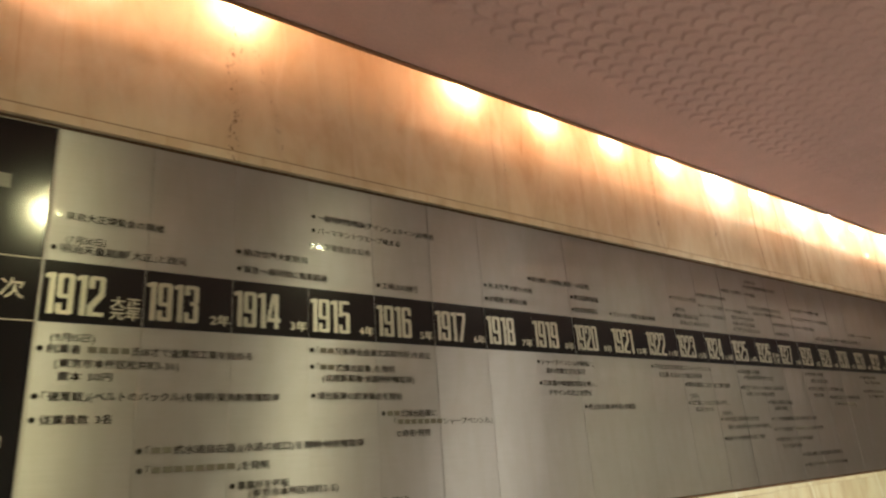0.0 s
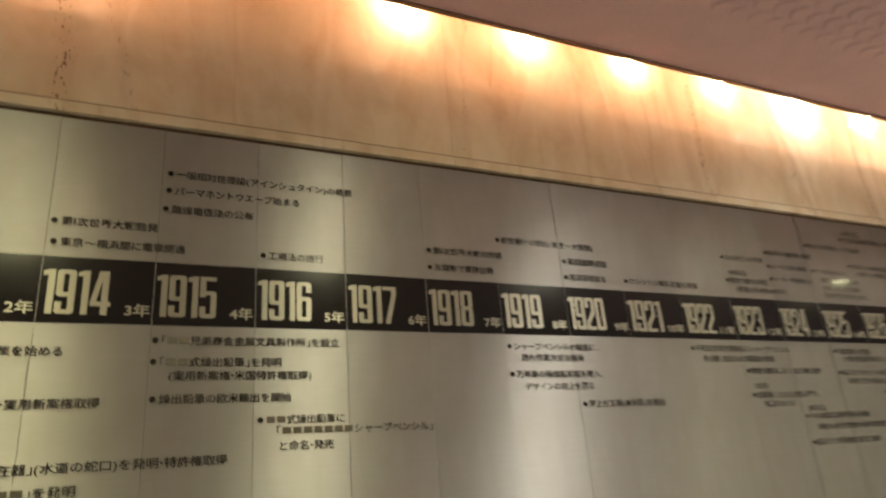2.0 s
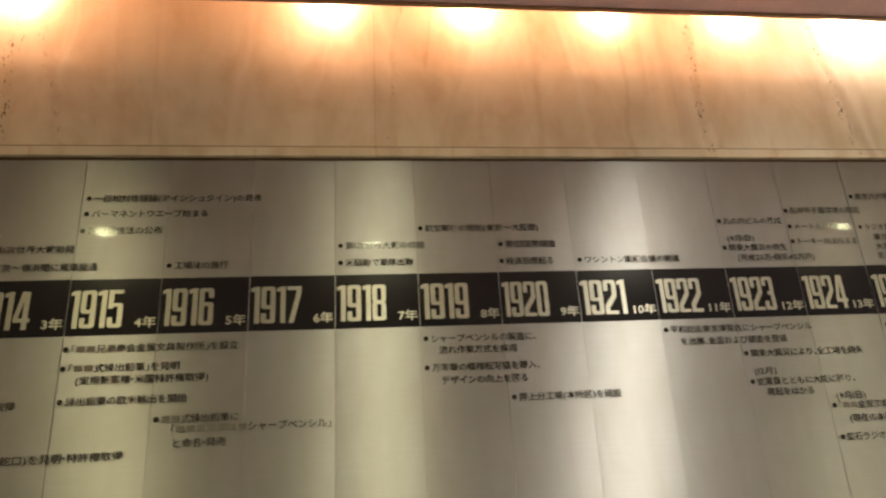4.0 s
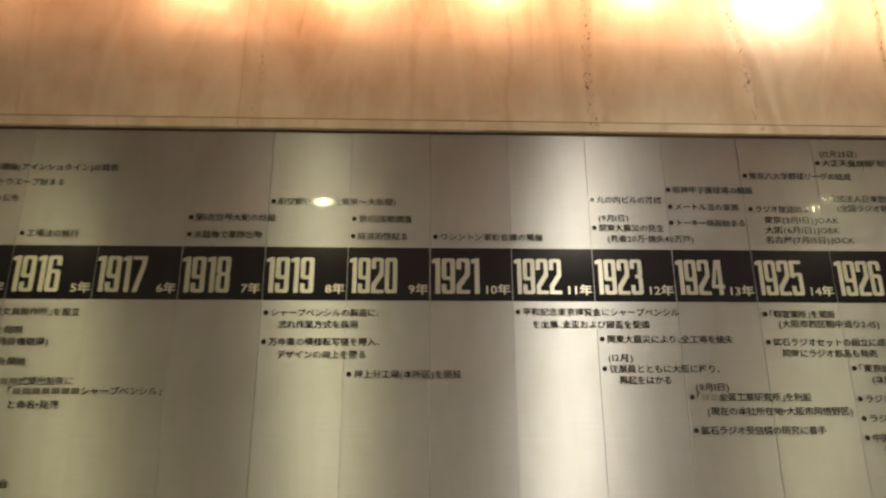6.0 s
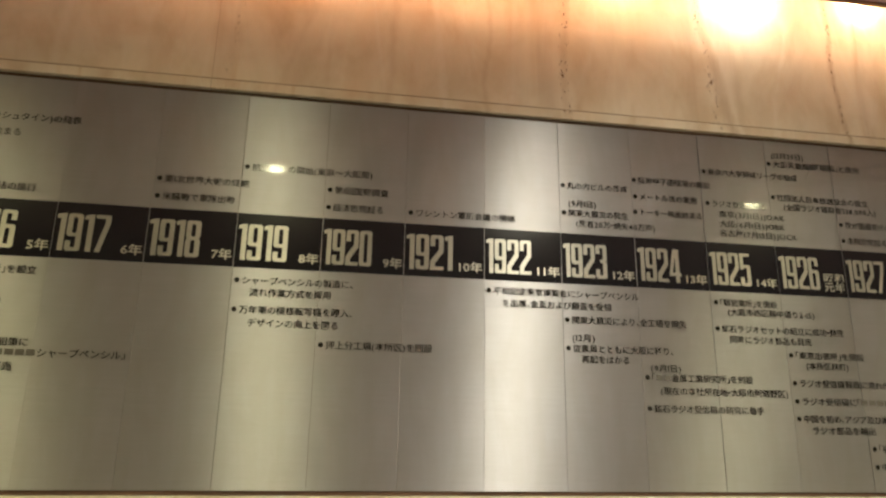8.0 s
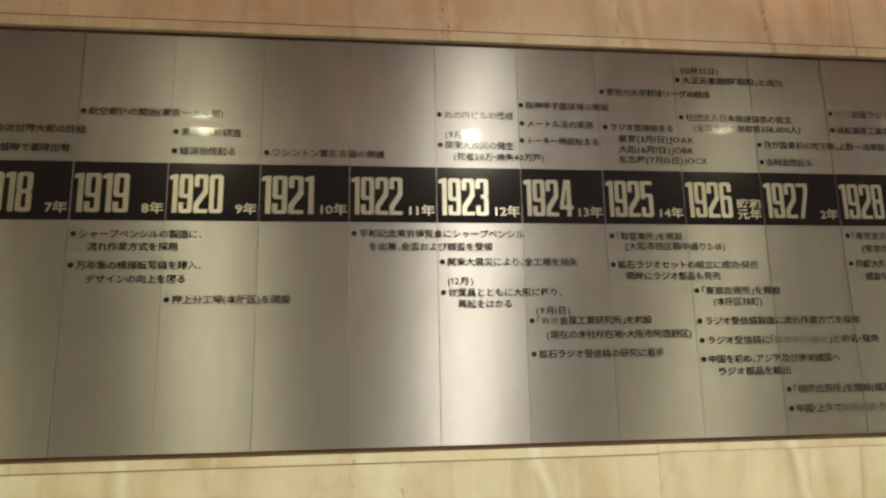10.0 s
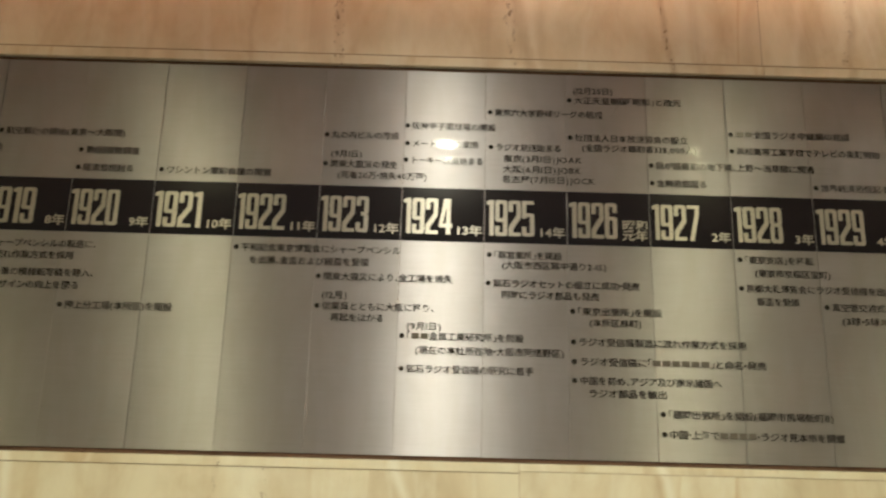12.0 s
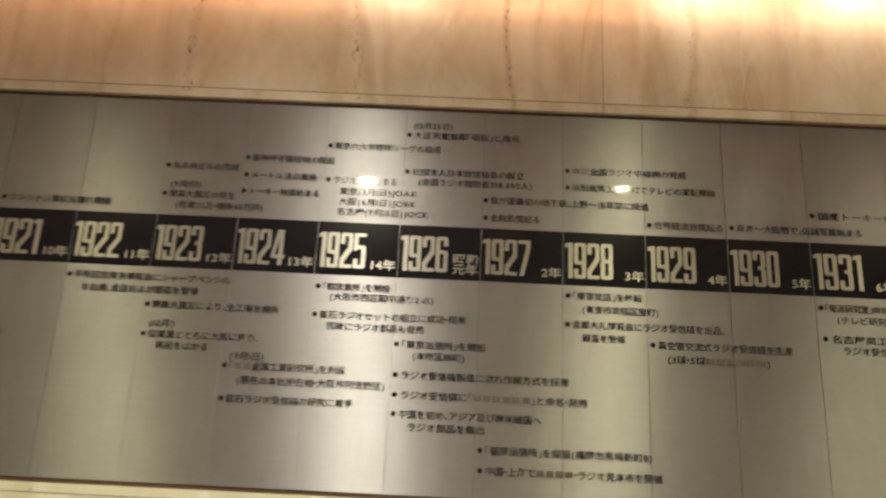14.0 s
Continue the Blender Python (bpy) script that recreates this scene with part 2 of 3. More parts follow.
UPSTAND.node_tree.nodes["Principled BSDF"].inputs["Coat Roughness"].default_value = 0.02
BRONZE = painted("brown_metal_trim", (0.34, 0.19, 0.12), 0.4, 0.15, 60)
# unseen floor, coloured pale and pinkish to bounce fill onto ceiling and steel
BOUNCE_FLOOR = painted("bounce_floor_pinkish", (0.48, 0.43, 0.445), 0.95, 0.3, 240, 0.002)
ROOM = painted("bounce_wall_grey", (0.70, 0.715, 0.75), 0.7, 0.08, 50)
WHITE = painted("white_paint_line", (0.75, 0.70, 0.60), 0.4, 0.05, 60)
CHROME, _, _ = shader("lamp_metal", (0.7, 0.66, 0.6), 0.25, 1.0)
LAMP_GLOW = glowing("downlight_glow", DOWNLIGHT_COLOUR, DOWNLIGHT_POWER)
OLD_LAMP_GLOW = glowing("weak_downlight_glow", OLD_COLOUR, OLD_DOWNLIGHT_POWER)
BULB_GLOW = glowing("bulb_glow", BULB_COLOUR, BULB_POWER)
DIM_LAMP_GLOW = glowing("dim_downlight_glow", DOWNLIGHT_COLOUR, DIM_DOWNLIGHT_POWER)
FRESH_LAMP_GLOW = glowing("fresh_downlight_glow", FRESH_COLOUR, FRESH_DOWNLIGHT_POWER)
FRESH_BULB_GLOW = glowing("fresh_bulb_glow", (1.0, 0.90, 0.72), FRESH_BULB_POWER)


# ---- building helpers ----
def part(name, bm, material, parent=None, label=""):
    me = bpy.data.meshes.new(name)
    bm.to_mesh(me)
    bm.free()
    me.materials.append(material)
    ob = new(name, me)
    ob.parent = parent
    return tagged(ob, label)


def box(x0, x1, y0, y1, z0, z1, bevel=0.0, bm=None):
    bm = bm or bmesh.new()
    made = bmesh.ops.create_cube(bm, size=1)
    bmesh.ops.transform(bm, verts=made["verts"], matrix=Matrix.Translation(((x0 + x1) / 2, (y0 + y1) / 2, (z0 + z1) / 2)) @ Matrix.Diagonal((x1 - x0, y1 - y0, z1 - z0, 1)))
    if bevel:
        bmesh.ops.bevel(bm, geom=bm.edges[:], offset=bevel, segments=2, affect="EDGES", profile=0.7)
    return bm


def thing(name, label, category, group="", kind=""):
    return tagged(new(name), label, category, group, kind)


def structure(name, bm, material, label, category):
    return tagged(part(name, bm, material), label, category, kind="structure")


def lathe(profile, segments, bm=None):
    """Turns (radius, height) pairs about the z axis."""
    bm = bm or bmesh.new()
    rings = [[bm.verts.new((r * math.cos(2 * math.pi * i / segments), r * math.sin(2 * math.pi * i / segments), z)) for i in range(segments)] for r, z in profile]
    for a, b in zip(rings, rings[1:]):
        for i in range(segments):
            bm.faces.new((a[i], a[(i + 1) % segments], b[(i + 1) % segments], b[i]))
    return bm


# ---- structure ----
structure("floor", box(X0, X1, BACK, 0.3, -0.1, 0.0), BOUNCE_FLOOR, "unseen pinkish corridor floor, pale to bounce light upwards", "floor")
# unseen enclosing walls, added and kept pale to return fill light
structure("wall_south", box(X0, X1, BACK - 0.15, BACK, 0.0, 3.0), ROOM, "unseen plain pale grey wall across the corridor, added to bounce light", "wall")
structure("wall_west", box(X0 - 0.15, X0, BACK - 0.15, 0.3, 0.0, 3.0), ROOM, "unseen plain pale grey end wall, added to bounce light", "wall")
structure("wall_east", box(X1, X1 + 0.15, BACK - 0.15, 0.3, 0.0, 3.0), ROOM, "unseen plain pale grey end wall, added to bounce light", "wall")
wall = structure("wall_north", box(X0, X1, 0.016, 0.3, 0.0, 3.0), GAP, "dark backing wall behind the marble slabs", "wall")


def ceiling():
    """Smooth border along the slot, then plaster pressed into staggered scales."""
    bm = box(X0, X1, -0.386, -SLOT - 0.008, CEILING, CEILING + 0.045)
    box(X0, X1, BACK, -0.384, CEILING + 0.016, CEILING + 0.045, bm=bm)
    structure("ceiling", bm, PLASTER, "smooth pinkish plaster ceiling with pressed scales", "ceiling")
    step = 0.0046
    xs, ys = np.arange(-0.3, 6.2, step), np.linspace(-1.9, -0.384, 380)
    gx, gy = np.meshgrid(xs, ys, indexing="ij")
    row = np.floor(gy / 0.056)
    jitter = np.sin(row * 12.9) * 0.12
    u = (gy / 0.056) % 1.0 * 2 - 1
    w = (gx / 0.068 + 0.5 * (row % 2) + jitter - 0.42 * u * u) % 1.0
    # each scale is thick at its rounded lip and thins out towards the next
    arch = np.clip(w / 0.09, 0, 1) * np.clip(1.05 - w, 0, 1) ** 1.3 * (1 - 0.55 * np.abs(u) ** 5)
    wob = np.sin(gx * 37 + gy * 21) * np.sin(gy * 43 - gx * 17) * 0.0006 + np.random.uniform(-0.0004, 0.0004, gx.shape)
    fade = np.clip((-0.384 - gy) / 0.05, 0.0, 1.0)
    h = CEILING - 0.001 - 0.0085 * arch * fade + wob * fade
    verts = np.stack((gx, gy, h), -1).reshape(-1, 3)
    nx, ny = gx.shape
    i = np.arange(nx * ny).reshape(nx, ny)
    faces = np.stack((i[:-1, :-1], i[:-1, 1:], i[1:, 1:], i[1:, :-1]), -1).reshape(-1, 4)
    me = bpy.data.meshes.new("ceiling_relief")
    me.from_pydata(verts.tolist(), [], faces.tolist())
    me.materials.append(PLASTER)
    me.polygons.foreach_set("use_smooth", [True] * len(me.polygons))
    tagged(new("ceiling_relief", me), "pinkish plaster pressed into rows of small scales", "ceiling", kind="structure")


ceiling()
structure("slot_fascia", box(X0, X1, -SLOT - 0.006, -SLOT, CEILING + 0.004, 2.96), UPSTAND, "glossy pink painted upstand behind the ceiling edge", "fascia")
structure("slot_top", box(X0, X1, -SLOT - 0.006, 0.016, 2.96, 2.98), COVE, "white painted top of the lighting slot", "ceiling")
structure("ceiling_trim", box(X0, X1, -SLOT - 0.008, -SLOT + 0.004, CEILING - 0.007, CEILING + 0.004, 0.002), BRONZE, "thin brown metal edging along the ceiling slot", "trim")


# ---- marble slabs of the wall, above and below the board ----
JOINT = 0.0014


def slab(x0, x1, z0, z1, face, material):
    return part("marble_slab", box(x0 + JOINT / 2, x1 - JOINT / 2, face, 0.0155, z0 + JOINT / 2, z1 - JOINT / 2, 0.0008), material, wall)


def joint(x0, x1, z0, z1, material=None, face=-0.0036):
    part("joint_line", box(x0, x1, face, 0.0156, z0, z1), material or PALE_GROUT, wall)


def marble_wall():
    upper = (X0, -0.695, 1.305, 3.302, 5.3, 7.3, X1)
    for x0, x1 in zip(upper, upper[1:]):
        slab(x0, x1, 2.319, 2.96, -0.004, UPPER_MARBLE)
        slab(x0, x1, 2.2925, 2.319, -0.010, UPPER_MARBLE)
    for x in upper[1:-1]:
        joint(x - 0.0007, x + 0.0007, 2.296, 2.95, None if x < 2 else GROUT)
    lower = (X0, -1.48, -0.09, 1.304, 2.685, 4.08, 5.47, 6.86, X1)
    for i, (x0, x1) in enumerate(zip(lower, lower[1:])):
        z = (1.3225, 1.319)[i % 2]
        slab(x0, x1, z, 1.3405, -0.0055, LOWER_MARBLE)
        slab(x0, x1, 0.66, z, -0.004, LOWER_MARBLE)
        slab(x0, x1, 0.0, 0.66, -0.004, LOWER_MARBLE)
        joint(x0 + 0.002, x1 - 0.002, z - 0.0011, z + 0.0011, GROUT if i % 2 else None, -0.0046 if i % 2 else -0.0036)
    for x in lower[1:-1]:
        joint(x - 0.0009, x + 0.0009, 0.01, 1.338)
    joint(X0, X1, 2.3170, 2.3196, GROUT, -0.0102)
    slab(X0, -0.42, 1.3405, 2.2925, -0.004, LOWER_MARBLE)
    slab(BOARD_END + 0.02, X1, 1.3405, 2.2925, -0.004, LOWER_MARBLE)


marble_wall()

# ---- writing ----
PEN = bpy.data.curves.new("pen", "FONT")
PEN.resolution_u = 2
PEN.offset = 0.009
PEN_OB = new("pen", PEN)


def glyphs(text, weight=0.009):
    """The mesh of a run of type, one unit high, and its width."""
    PEN.body, PEN.offset = text, weight
    bpy.context.view_layer.update()
    me = bpy.data.meshes.new_from_object(PEN_OB.evaluated_get(bpy.context.evaluated_depsgraph_get()))
    xs = [v.co.x for v in me.vertices]
    return me, (max(xs) if xs else 0.0)


def text_mesh(text, width=None, size=0.0205, weight=0.009):
    """Type set in a line from x = 0 in the xz plane, middle at z = 0; * is a round mark, a run of # a plain bar."""
    bm, x, bars = bmesh.new(), 0.0, []
    dot = text.startswith("*")
    if dot:
        text, x = text[1:], 0.55
    runs = []
    for ch in text:
        if runs and (runs[-1][0] == "#") == (ch == "#"):
            runs[-1] += ch
        else:
            runs.append(ch)
    for run in runs:
        if run[0] == "#":
            for _ in run:
                bars.append((x + 0.07, x + 0.90))
                x += 0.97
        else:
            me, w = glyphs(run, weight)
            n = len(bm.verts)
            bm.from_mesh(me)
            bm.verts.ensure_lookup_table()
            for v in bm.verts[n:]:
                v.co = Vector((v.co.x + x, 0, v.co.y - 0.37))
            x += w + 0.06
            bpy.data.meshes.remove(me)
    sx = width / x if width else size
    for v in bm.verts:
        v.co = Vector((v.co.x * sx, v.co.y * size, v.co.z * size))
    return bm, [(a * sx, b * sx, -0.33 * size, 0.36 * size) for a, b in bars]


def flat(x0, x1, z0, z1, bm=None):
    bm = bm or bmesh.new()
    bm.faces.new([bm.verts.new((x, 0, z)) for x, z in ((x0, z0), (x1, z0), (x1, z1), (x0, z1))])
    return bm


DIGIT_W, STEM, BAR = 0.33, 0.118, 0.10


def digit_outline(d):
    """Outline and counters of one tall, narrow, heavy numeral, one unit high."""
    w, s, h, c = DIGIT_W, STEM, BAR, 0.05

    def rr(x0, y0, x1, y1, r):
        return [(x0 + r, y0), (x1 - r, y0), (x1, y0 + r), (x1, y1 - r), (x1 - r, y1), (x0 + r, y1), (x0, y1 - r), (x0, y0 + r)]

    nine = [(c, 0), (w - c, 0), (w, c), (w, 1 - c), (w - c, 1), (c, 1), (0, 1 - c), (0, 0.44), (c, 0.385), (w - s, 0.385), (w - s, h), (s, h), (s, 0.27), (0, 0.27), (0, c)]
    nine_hole = rr(s, 0.385 + h, w - s, 1 - h, 0.025)
    flip = lambda pts: [(w - x, 1 - y) for x, y in pts]
    if d == "0":
        return [rr(0, 0, w, 1, c), rr(s, h, w - s, 1 - h, 0.025)]
    if d == "1":
        return [[(0.085, 0), (0.085 + s, 0), (0.085 + s, 1), (0.105, 1), (0, 0.955), (0, 0.85), (0.085, 0.87)]]
    if d == "2":
        return [[(0, 0), (w, 0), (w, h), (s + 0.005, h), (s + 0.005, 0.19), (w, 0.52), (w, 1 - c), (w - c, 1), (c, 1), (0, 1 - c), (0, 0.68), (s, 0.68), (s, 1 - h), (w - s, 1 - h), (w - s, 0.58), (0, 0.25)]]
    if d == "3":
        return [[(0, c), (c, 0), (w - c, 0), (w, c), (w, 0.46), (w - 0.035, 0.51), (w, 0.56), (w, 1 - c), (w - c, 1), (c, 1), (0, 1 - c), (0, 0.73), (s, 0.73), (s, 1 - h), (w - s, 1 - h), (w - s, 0.565), (0.13, 0.565), (0.13, 0.46), (w - s, 0.46), (w - s, h), (s, h), (s, 0.27), (0, 0.27)]]
    if d == "4":
        a = 0.19
        return [[(a, 0), (a + s, 0), (a + s, 0.19), (w + 0.03, 0.19), (w + 0.03, 0.30), (a + s, 0.30), (a + s, 1), (0.13, 1), (0, 0.30), (0, 0.19), (a, 0.19)], [(0.105, 0.30), (a, 0.30), (a, 0.78)]]
    if d == "5":
        return [[(0, c), (c, 0), (w - c, 0), (w, c), (w, 0.60), (w - c, 0.65), (s, 0.65), (s, 1 - h), (w - 0.01, 1 - h), (w - 0.01, 1), (0, 1), (0, 0.50), (s, 0.50), (s, 0.55), (w - s, 0.55), (w - s, h), (s, h), (s, 0.27), (0, 0.27)]]
    if d == "6":
        return [flip(nine), flip(nine_hole)]
    if d == "7":
        return [[(0.045, 0), (0.045 + s, 0), (w, 0.78), (w, 1), (0, 1), (0, 1 - h), (w - s, 1 - h), (w - s, 0.78)]]
    if d == "8":
        return [[(c, 0), (w - c, 0), (w, c), (w, 0.45), (w - 0.03, 0.51), (w, 0.57), (w, 1 - c), (w - c, 1), (c, 1), (0, 1 - c), (0, 0.57), (0.03, 0.51), (0, 0.45), (0, c)], rr(s, h, w - s, 0.46, 0.025), rr(s, 0.56, w - s, 1 - h, 0.025)]
    return [nine, nine_hole]


NUMERALS = {}


def numeral(d):
    """The filled mesh of one numeral, in the xy plane."""
    if d not in NUMERALS:
        cu = bpy.data.curves.new("numeral", "CURVE")
        cu.dimensions, cu.fill_mode = "2D", "BOTH"
        for pts in digit_outline(d):
            sp = cu.splines.new("POLY")
            sp.points.add(len(pts) - 1)
            sp.use_cyclic_u = True
            for p, (x, y) in zip(sp.points, pts):
                p.co = (x, y, 0, 1)
        ob = new("numeral_pen", cu)
        bpy.context.view_layer.update()
        NUMERALS[d] = bpy.data.meshes.new_from_object(ob.evaluated_get(bpy.context.evaluated_depsgraph_get()))
        bpy.data.objects.remove(ob)
    return NUMERALS[d]


def year_mesh(year):
    """Four numerals side by side, 0.119 m wide and 0.089 m high, in the xz plane."""
    bm, x, high = bmesh.new(), 0.0, 0.0885
    for d in str(year):
        n = len(bm.verts)
        bm.from_mesh(numeral(d))
        bm.verts.ensure_lookup_table()
        for v in bm.verts[n:]:
            v.co = Vector((v.co.x * high * 0.98 + x, 0, v.co.y * high))
        x += high * 0.98 * (0.235 if d == "1" else DIGIT_W + 0.03)
    for v in bm.verts:
        v.co.x *= 0.1185 / x
    return bm


# ---- the timeline board: one steel sheet a year, its black cell, numerals and era year ----
board = thing("timeline_board", "long brushed steel timeline board set into a cream marble wall", "timeline board")
board.location = (0, 0, BOARD_BOTTOM)
TILTS = {1913: 0.2, 1914: -0.6, 1915: -0.2, 1916: 0.1, 1917: 0.75, 1918: -0.75, 1919: 0.1, 1920: 0.15, 1921: -0.75, 1922: 0.15, 1923: -0.1, 1924: 0.55, 1925: 0.1, 1926: -0.1, 1927: 0.75, 1928: 0.1, 1929: 0.5}


def era(year):
    return {1912: "大正", 1926: "昭和"}.get(year) or "%d年" % (year - 1911 if year < 1926 else year - 1925)


def steel_panel(year):
    h, w = BOARD_TOP - BOARD_BOTTOM, CELL - 0.0007
    bm = box(-w / 2, w / 2, 0.0, 0.004, 0, h, 0.0003)
    ob = part("steel_panel", bm, STEEL, board)
    turn = TILTS.get(year, random.uniform(-0.15, 0.15))
    ob.matrix_local = pose(CELL * (year - FIRST + 0.5), 0, 0, random.uniform(-0.03, 0.03), 0, turn)
    z0, z1 = BAND_BOTTOM - BOARD_BOTTOM, BAND_TOP - BOARD_BOTTOM
    part("black_cell", box(-w / 2 + 0.0008, w / 2 - 0.0008, -0.0006, 0.0004, z0, z1), BLACK, ob, "black enamel year cell")
    num = part("year_number", year_mesh(year), PALE, ob, "bare steel year numerals %d" % year)
    num.location = (-w / 2 + 0.0045, -0.0014, z0 + 0.0175)
    mark = era(year)
    if mark[-1] == "年":
        wide = 0.0485 if len(mark) < 3 else 0.0665
        bm, _ = text_mesh(mark, wide, 0.0275, 0.022)
        x = w / 2 - 0.003 - wide
        e = part("era_year", bm, PALE, ob, "small steel era year")
        e.location = (x, -0.0014, z0 + 0.0285)
    else:
        for row, word in ((0.0515, mark), (0.0265, "元年")):
            e = part("era_year", text_mesh(word, 0.064, 0.0275, 0.02)[0], PALE, ob, "small steel era year")
            e.location = (w / 2 - 0.068, -0.0014, z0 + row)


for year in range(FIRST, LAST + 1):
    steel_panel(year)


GLYPHS = {}
NARROW = set("「」()、・,-〜0123456789 ")


def glyph(ch):
    """The mesh of one character in the xz plane, one unit high, its ink's left end and width."""
    if ch not in GLYPHS:
        me, right = glyphs(ch)
        left = min([v.co.x for v in me.vertices], default=0.0)
        for v in me.vertices:
            v.co = Vector((v.co.x, 0, v.co.y - 0.37))
        me.materials.append(INK)
        GLYPHS[ch] = (me, left, right - left)
    return GLYPHS[ch]


BULLET_MESH = bpy.data.meshes.new("bullet")
BULLET_MESH.from_pydata([(0.0060 * math.cos(a * math.pi / 8), 0, 0.0060 * math.sin(a * math.pi / 8)) for a in range(16)], [], [list(range(16))])
BULLET_MESH.materials.append(INK)
BAR_MESH = bpy.data.meshes.new("plain_bar")
BAR_MESH.from_pydata([(0.09, 0, -0.30), (0.89, 0, -0.30), (0.89, 0, 0.33), (0.09, 0, 0.33)], [], [(0, 1, 2, 3)])
BAR_MESH.materials.append(FADED)


def line(year, dx, z, width, text):
    """A printed line on its added see-through carrier strip, that begins dx into the year's sheet; * is a round mark, #
    a plain bar.
    """
    dot = text[0] == "*"
    carrier = part("text_line", flat(-0.012 if dot else -0.008, width + 0.008, -0.0135, 0.0135), CARRIER, board, "dark print on an added, nearly invisible carrier strip")
    carrier.location = (CELL * (year - FIRST) + dx, -0.0023, z - BOARD_BOTTOM)
    carrier.visible_shadow = False
    x, spots, size = 0.5 if dot else 0.0, [], 0.0205
    for ch in text[1:] if dot else text:
        if ch == "#":
            spots.append(("plain_bar", BAR_MESH, x))
            x += 0.98
        elif ch == " ":
            x += 0.5
        elif ch in NARROW or ch.isascii():
            me, left, w = glyph(ch)
            spots.append(("character", me, x + 0.06 - left))
            x += w + 0.12
        else:
            spots.append(("character", glyph(ch)[0], x))
            x += 0.98
    if dot:
        mark = new("bullet", BULLET_MESH)
        mark.parent, mark.location = carrier, (0, -0.0003, 0)
    for name, me, at in spots:
        ob = new(name, me)
        ob.parent = carrier
        ob.location, ob.scale = (at * width / x, -0.0003, 0), (width / x, 1, size)


line(1915, 0.016, 2.179, 0.405, "*一般相対性理論(アインシュタイン)の発表")
line(1915, 0.015, 2.139, 0.281, "*パーマネントウエーブ始まる")
line(1915, 0.011, 2.096, 0.181, "*無線電信法の公布")
line(1914, 0.011, 2.050, 0.188, "*第1次世界大戦勃発")
line(1914, 0.014, 2.006, 0.240, "*東京〜横浜間に電車開通")
line(1912, 0.017, 2.079, 0.216, "*東京大正博覧会の開催")
line(1912, 0.033, 2.026, 0.080, "(7月30日)")
line(1912, 0.013, 2.005, 0.275, "*明治天皇崩御「大正」と改元")
line(1916, 0.014, 2.006, 0.135, "*工場法の施行")
line(1918, 0.013, 2.050, 0.207, "*第1次世界大戦の終結")
line(1918, 0.013, 2.006, 0.177, "*米騒動で軍隊出動")
line(1919, 0.011, 2.094, 0.304, "*航空郵便の開始(東京〜大阪間)")
line(1920, 0.012, 2.049, 0.144, "*第1回国勢調査")
line(1920, 0.011, 2.004, 0.135, "*経済恐慌起る")
line(1921, 0.013, 2.004, 0.267, "*ワシントン軍縮会議の開催")
line(1923, 0.009, 2.106, 0.178, "*丸の内ビルの落成")
line(1923, 0.021, 2.057, 0.078, "(9月1日)")
line(1923, 0.010, 2.031, 0.176, "*関東大震災の発生")
line(1923, 0.040, 2.003, 0.219, "(死者20万・焼失40万戸)")
line(1924, 0.007, 2.135, 0.219, "*阪神甲子園球場の開設")
line(1924, 0.008, 2.089, 0.176, "*メートル法の実施")
line(1924, 0.006, 2.046, 0.190, "*トーキー映画始まる")
line(1925, 0.011, 2.176, 0.280, "*東京六大学野球リーグの結成")
line(1925, 0.014, 2.085, 0.174, "*ラジオ放送始まる")
line(1925, 0.044, 2.056, 0.195, "東京(3月1日)JOAK")
line(1925, 0.043, 2.029, 0.194, "大阪(6月1日)JOBK")
line(1925, 0.041, 2.003, 0.229, "名古屋(7月15日)JOCK")
line(1926, 0.018, 2.240, 0.101, "(12月25日)")
line(1926, 0.009, 2.214, 0.281, "*大正天皇崩御「昭和」と改元")
line(1926, 0.010, 2.115, 0.292, "*社団法人日本放送協会の設立")
line(1926, 0.038, 2.089, 0.285, "(全国ラジオ聴取者338,000人)")
line(1927, 0.008, 2.048, 0.402, "*我が国最初の地下鉄、上野〜浅草間に開通")
line(1927, 0.009, 2.003, 0.135, "*金融恐慌起る")
line(1928, 0.010, 2.135, 0.297, "*##全国ラジオ中継網の完成")
line(1928, 0.010, 2.091, 0.367, "*浜松高等工業学校でテレビの実験開始")
line(1929, 0.011, 2.002, 0.181, "*世界経済恐慌起る")
line(1930, 0.012, 2.004, 0.318, "*東京〜大阪間で、伝送写真始まる")
line(1931, 0.011, 2.044, 0.281, "*国産トーキー####")
line(1912, 0.025, 1.813, 0.085, "(9月15日)")
line(1912, 0.010, 1.789, 0.444, "*創業者 ####氏18才で金属加工業を始める")
line(1912, 0.037, 1.760, 0.247, "(東京市本所区松井町1-30)")
line(1912, 0.045, 1.733, 0.104, "資本 50円")
line(1912, 0.011, 1.693, 0.511, "*「徳尾錠」(ベルトのバックル)を発明・実用新案権取得")
line(1912, 0.011, 1.647, 0.145, "*従業員数 3名")
line(1913, 0.012, 1.581, 0.541, "*「##式水道自在器」(水道の蛇口)を発明・特許権取得")
line(1913, 0.015, 1.541, 0.283, "*「########」を発明")
line(1914, 0.012, 1.498, 0.136, "*事業所を移転")
line(1914, 0.049, 1.479, 0.228, "(東京市本所区林町2-5)")
line(1914, 0.050, 1.433, 0.433, "*####(#####)の製作開始")
line(1915, 0.009, 1.813, 0.372, "*「##兄弟商会金属文具製作所」を設立")
line(1915, 0.008, 1.770, 0.248, "*「##式繰出鉛筆」を発明")
line(1915, 0.036, 1.743, 0.284, "(実用新案権・米国特許権取得)")
